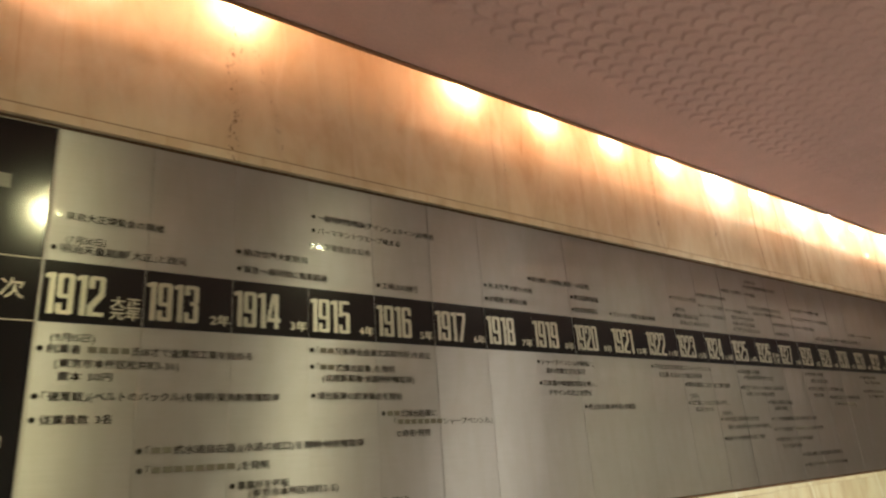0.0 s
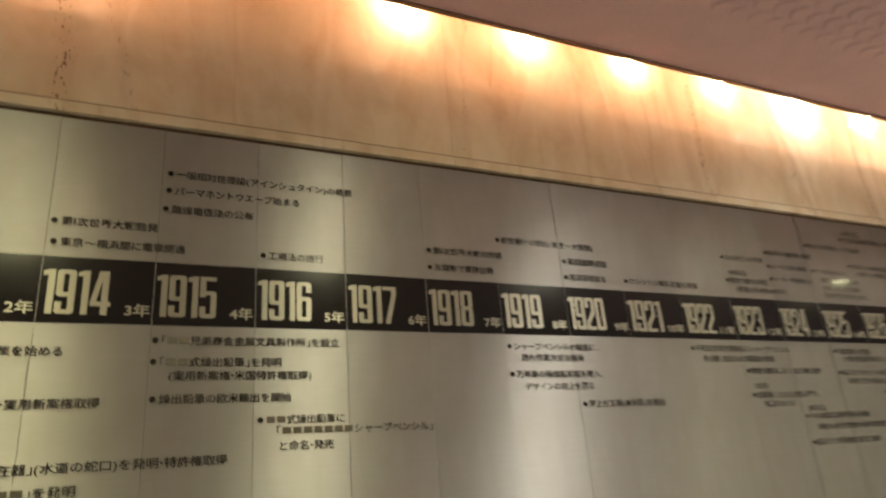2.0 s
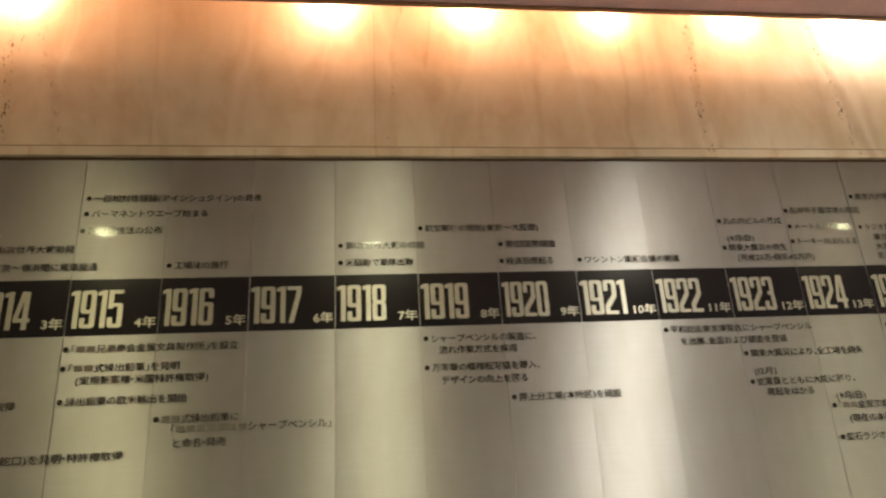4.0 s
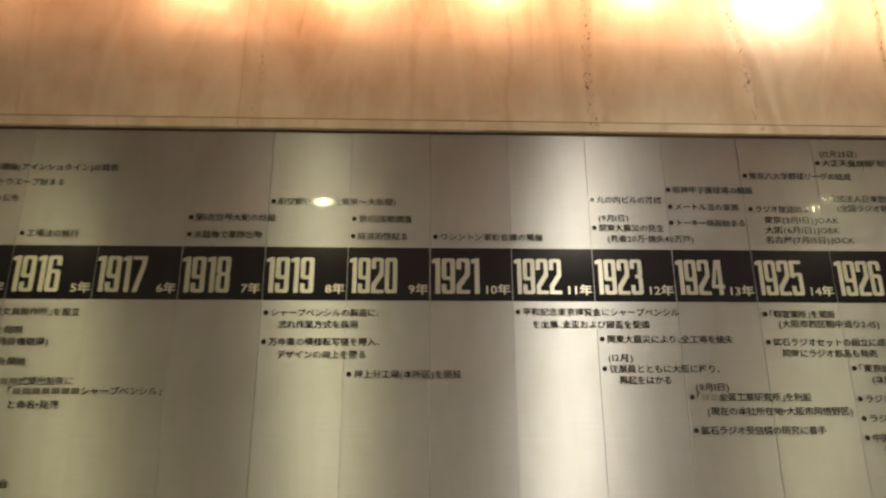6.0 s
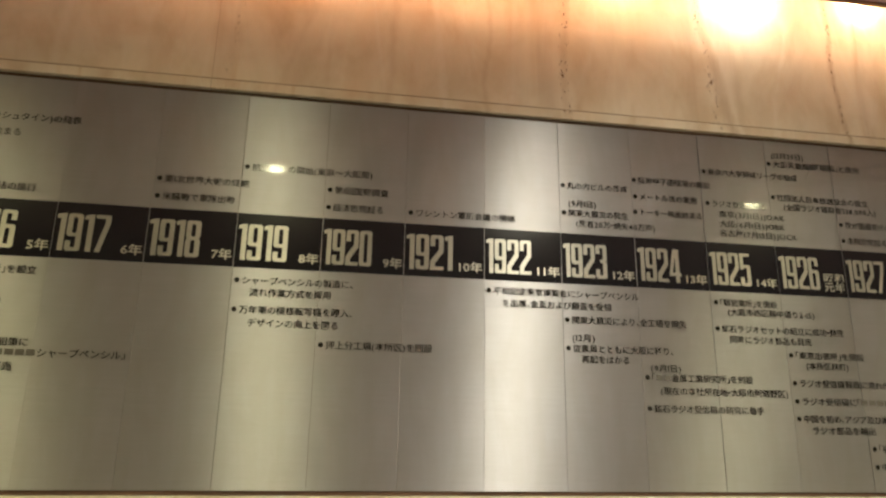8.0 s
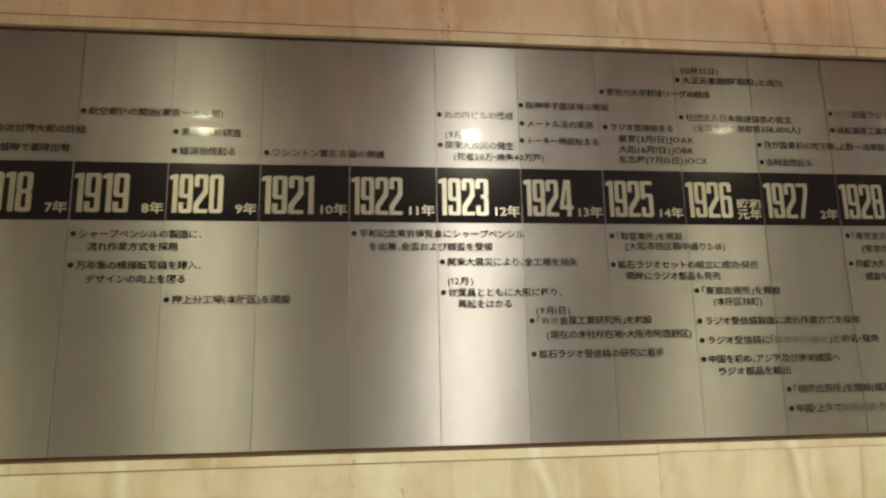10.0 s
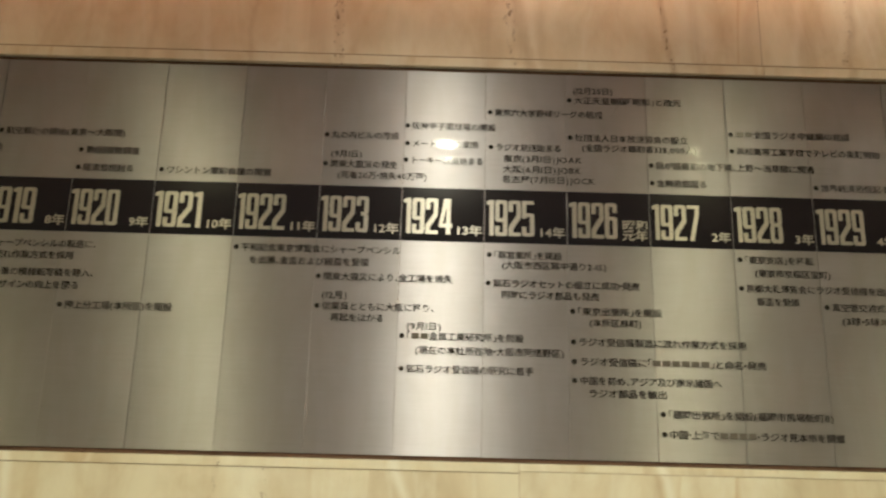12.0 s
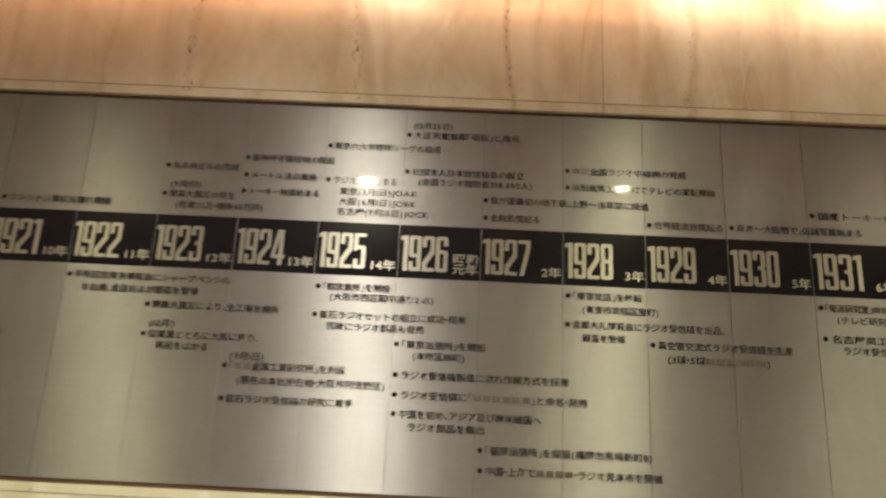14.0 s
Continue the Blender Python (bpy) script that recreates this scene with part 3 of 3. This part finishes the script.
line(1915, 0.011, 1.698, 0.265, "*繰出鉛筆の欧米輸出を開始")
line(1916, 0.014, 1.653, 0.176, "*##式繰出鉛筆に")
line(1916, 0.046, 1.631, 0.346, "「#######シャープペンシル」")
line(1916, 0.049, 1.601, 0.116, "と命名・発売")
line(1919, 0.012, 1.813, 0.269, "*シャープペンシルの製造に、")
line(1919, 0.042, 1.785, 0.189, "流れ作業方式を採用")
line(1919, 0.012, 1.744, 0.271, "*万年筆の模様転写機を購入、")
line(1919, 0.043, 1.714, 0.209, "デザインの向上を図る")
line(1920, 0.013, 1.669, 0.261, "*押上分工場(本所区)を開設")
line(1922, 0.011, 1.817, 0.391, "*平和記念東京博覧会にシャープペンシル")
line(1922, 0.043, 1.787, 0.284, "を出展、金盃および銀盃を受領")
line(1923, 0.010, 1.752, 0.316, "*関東大震災により、全工場を焼失")
line(1923, 0.020, 1.708, 0.061, "(12月)")
line(1923, 0.011, 1.682, 0.275, "*従業員とともに大阪に移り、")
line(1923, 0.043, 1.656, 0.126, "再起をはかる")
line(1924, 0.021, 1.640, 0.082, "(9月1日)")
line(1924, 0.012, 1.617, 0.283, "*「##金属工業研究所」を創設")
line(1924, 0.043, 1.585, 0.346, "(現在の本社所在地・大阪市阿倍野区)")
line(1924, 0.013, 1.542, 0.305, "*鉱石ラジオ受信機の研究に着手")
line(1925, 0.013, 1.814, 0.173, "*「靱営業所」を開設")
line(1925, 0.042, 1.790, 0.250, "(大阪市西区靱中通り2-15)")
line(1925, 0.011, 1.746, 0.359, "*鉱石ラジオセットの組立に成功・発売")
line(1925, 0.041, 1.719, 0.232, "同時にラジオ部品も発売")
line(1926, 0.010, 1.684, 0.210, "*「東京出張所」を開設")
line(1926, 0.048, 1.658, 0.123, "(本所区林町)")
line(1926, 0.011, 1.613, 0.403, "*ラジオ受信機製造に流れ作業方式を採用")
line(1926, 0.012, 1.568, 0.445, "*ラジオ受信機に「######」と命名・発売")
line(1926, 0.012, 1.525, 0.339, "*中国を初め、アジア及び南米諸国へ")
line(1926, 0.043, 1.497, 0.181, "ラジオ部品を輸出")
line(1927, 0.013, 1.454, 0.389, "*「福岡出張所」を開設(福岡市馬場新町8)")
line(1927, 0.014, 1.410, 0.410, "*中国・上海で####・ラジオ見本市を開催")
line(1928, 0.012, 1.818, 0.176, "*「東京支店」を移転")
line(1928, 0.045, 1.786, 0.182, "(東京市京橋区宝町)")
line(1928, 0.011, 1.749, 0.371, "*京都大礼博覧会にラジオ受信機を出品、")
line(1928, 0.045, 1.718, 0.101, "銀盃を受領")
line(1929, 0.011, 1.709, 0.327, "*真空管交流式ラジオ受信機を生産")
line(1929, 0.043, 1.677, 0.240, "(3球・5球######)")
line(1931, 0.012, 1.816, 0.198, "*「電波研究室」####")
line(1931, 0.047, 1.788, 0.213, "(テレビ研究####)")
line(1931, 0.016, 1.742, 0.251, "*名古屋高工####")
line(1931, 0.053, 1.716, 0.197, "ラジオ受信####")


def heading_panel():
    """Black glossy heading column before the first year, with white rules and upright headings."""
    top = thing("heading_panel", "glossy black heading panel with white rules and white characters", "sign panel")
    top.location = (0, 0, BOARD_BOTTOM)
    h = BOARD_TOP - BOARD_BOTTOM
    part("plate", box(-0.4, -0.006, -0.001, 0.004, 0, h, 0.001), BLACK, top)
    part("edge_strip", box(-0.005, -0.0008, -0.003, 0.004, 0, h, 0.0008), STEEL, top, "bare steel edge strip")
    for z in (BAND_BOTTOM, BAND_TOP):
        part("rule", box(-0.4, -0.0055, -0.0016, -0.0009, z - BOARD_BOTTOM - 0.0012, z - BOARD_BOTTOM + 0.0012), WHITE, top)
    for x, z, word, size in ((-0.073, 1.908, "次", 0.046),):
        t = part("heading_character", text_mesh(word, size, size)[0], WHITE, top)
        t.location = (x, -0.0018, z - BOARD_BOTTOM)
    part("rule", box(-0.4, -0.0055, -0.0016, -0.0009, h - 0.0014, h + 0.0004), WHITE, top)
    t = part("plain_bar", flat(-0.125, -0.079, -0.016, 0.016), FADED, top, "dull grey plain bar")
    t.location = (0, -0.0018, 2.138 - BOARD_BOTTOM)
    t = part("plain_bar", flat(-0.062, -0.036, -0.012, 0.012), WHITE, top, "white bar of unreadable print")
    t.location = (0, -0.0018, 1.607 - BOARD_BOTTOM)


heading_panel()
bpy.data.objects.remove(PEN_OB)
structure("trim", box(-0.42, BOARD_END + 0.02, 0.0045, 0.0158, BOARD_BOTTOM - 0.0095, BOARD_TOP + 0.0095), GAP, "dark shadow gap round the steel board", "trim")


# ---- lamps ----
def downlight(glow, tone):
    top = thing("downlight", "round recessed ceiling downlight with a bright %s lens" % tone, "downlight", "downlights in the corridor ceiling")
    part("rim", lathe(((0.0475, 0.024), (0.050, -0.003), (0.060, -0.004), (0.062, 0.0), (0.062, 0.026), (0.0475, 0.026)), 32), WHITE, top, "white enamel rim")
    part("lens", lathe(((0.0005, 0.0115), (0.0482, 0.0115)), 24), glow, top, "glowing lens")
    return top


old_lamp, aged_lamp, dim_lamp, fresh_lamp = downlight(OLD_LAMP_GLOW, "weak yellow"), downlight(LAMP_GLOW, "yellowish"), downlight(DIM_LAMP_GLOW, "dimmer yellowish"), downlight(FRESH_LAMP_GLOW, "white")
dim_lamp.matrix_basis = pose(1.32, -1.4, CEILING - 0.036)
old_lamp.matrix_basis = pose(0.12, -1.4, CEILING - 0.036)
fresh_lamp.matrix_basis = pose(2.52, -1.4, CEILING - 0.036)
aged_lamp.matrix_basis = pose(3.72, -1.4, CEILING - 0.036)
copy_thing(aged_lamp, pose(4.92, -1.4, CEILING - 0.036))


def slot_bulb(glow, words):
    top = thing("slot_bulb", words + " bulb in a metal holder above the marble wall", "bulb", "bulbs in the ceiling slot")
    bm = bmesh.new()
    bmesh.ops.create_icosphere(bm, subdivisions=1, radius=0.014)
    part("globe", bm, glow, top)
    part("holder", lathe(((0.009, 0.012), (0.012, 0.018), (0.012, 0.13), (0.001, 0.13)), 16), CHROME, top, "metal lamp holder")
    return top


BULB_Y, BULB_Z = -0.040, 2.767
warm, white, dead = slot_bulb(BULB_GLOW, "small orange glowing"), slot_bulb(FRESH_BULB_GLOW, "small white glowing"), slot_bulb(COVE, "small burnt-out")
for k in range(-3, 18):
    m = pose(0.39 + 0.397 * k, BULB_Y, BULB_Z)
    kind = {1: dead, 6: white, 8: white, 9: white, 11: white, 12: white}.get(k, warm)
    first = {1: dead, 6: white, -3: warm}.get(k)
    if first:
        first.matrix_basis = m
    else:
        copy_thing(kind, m)
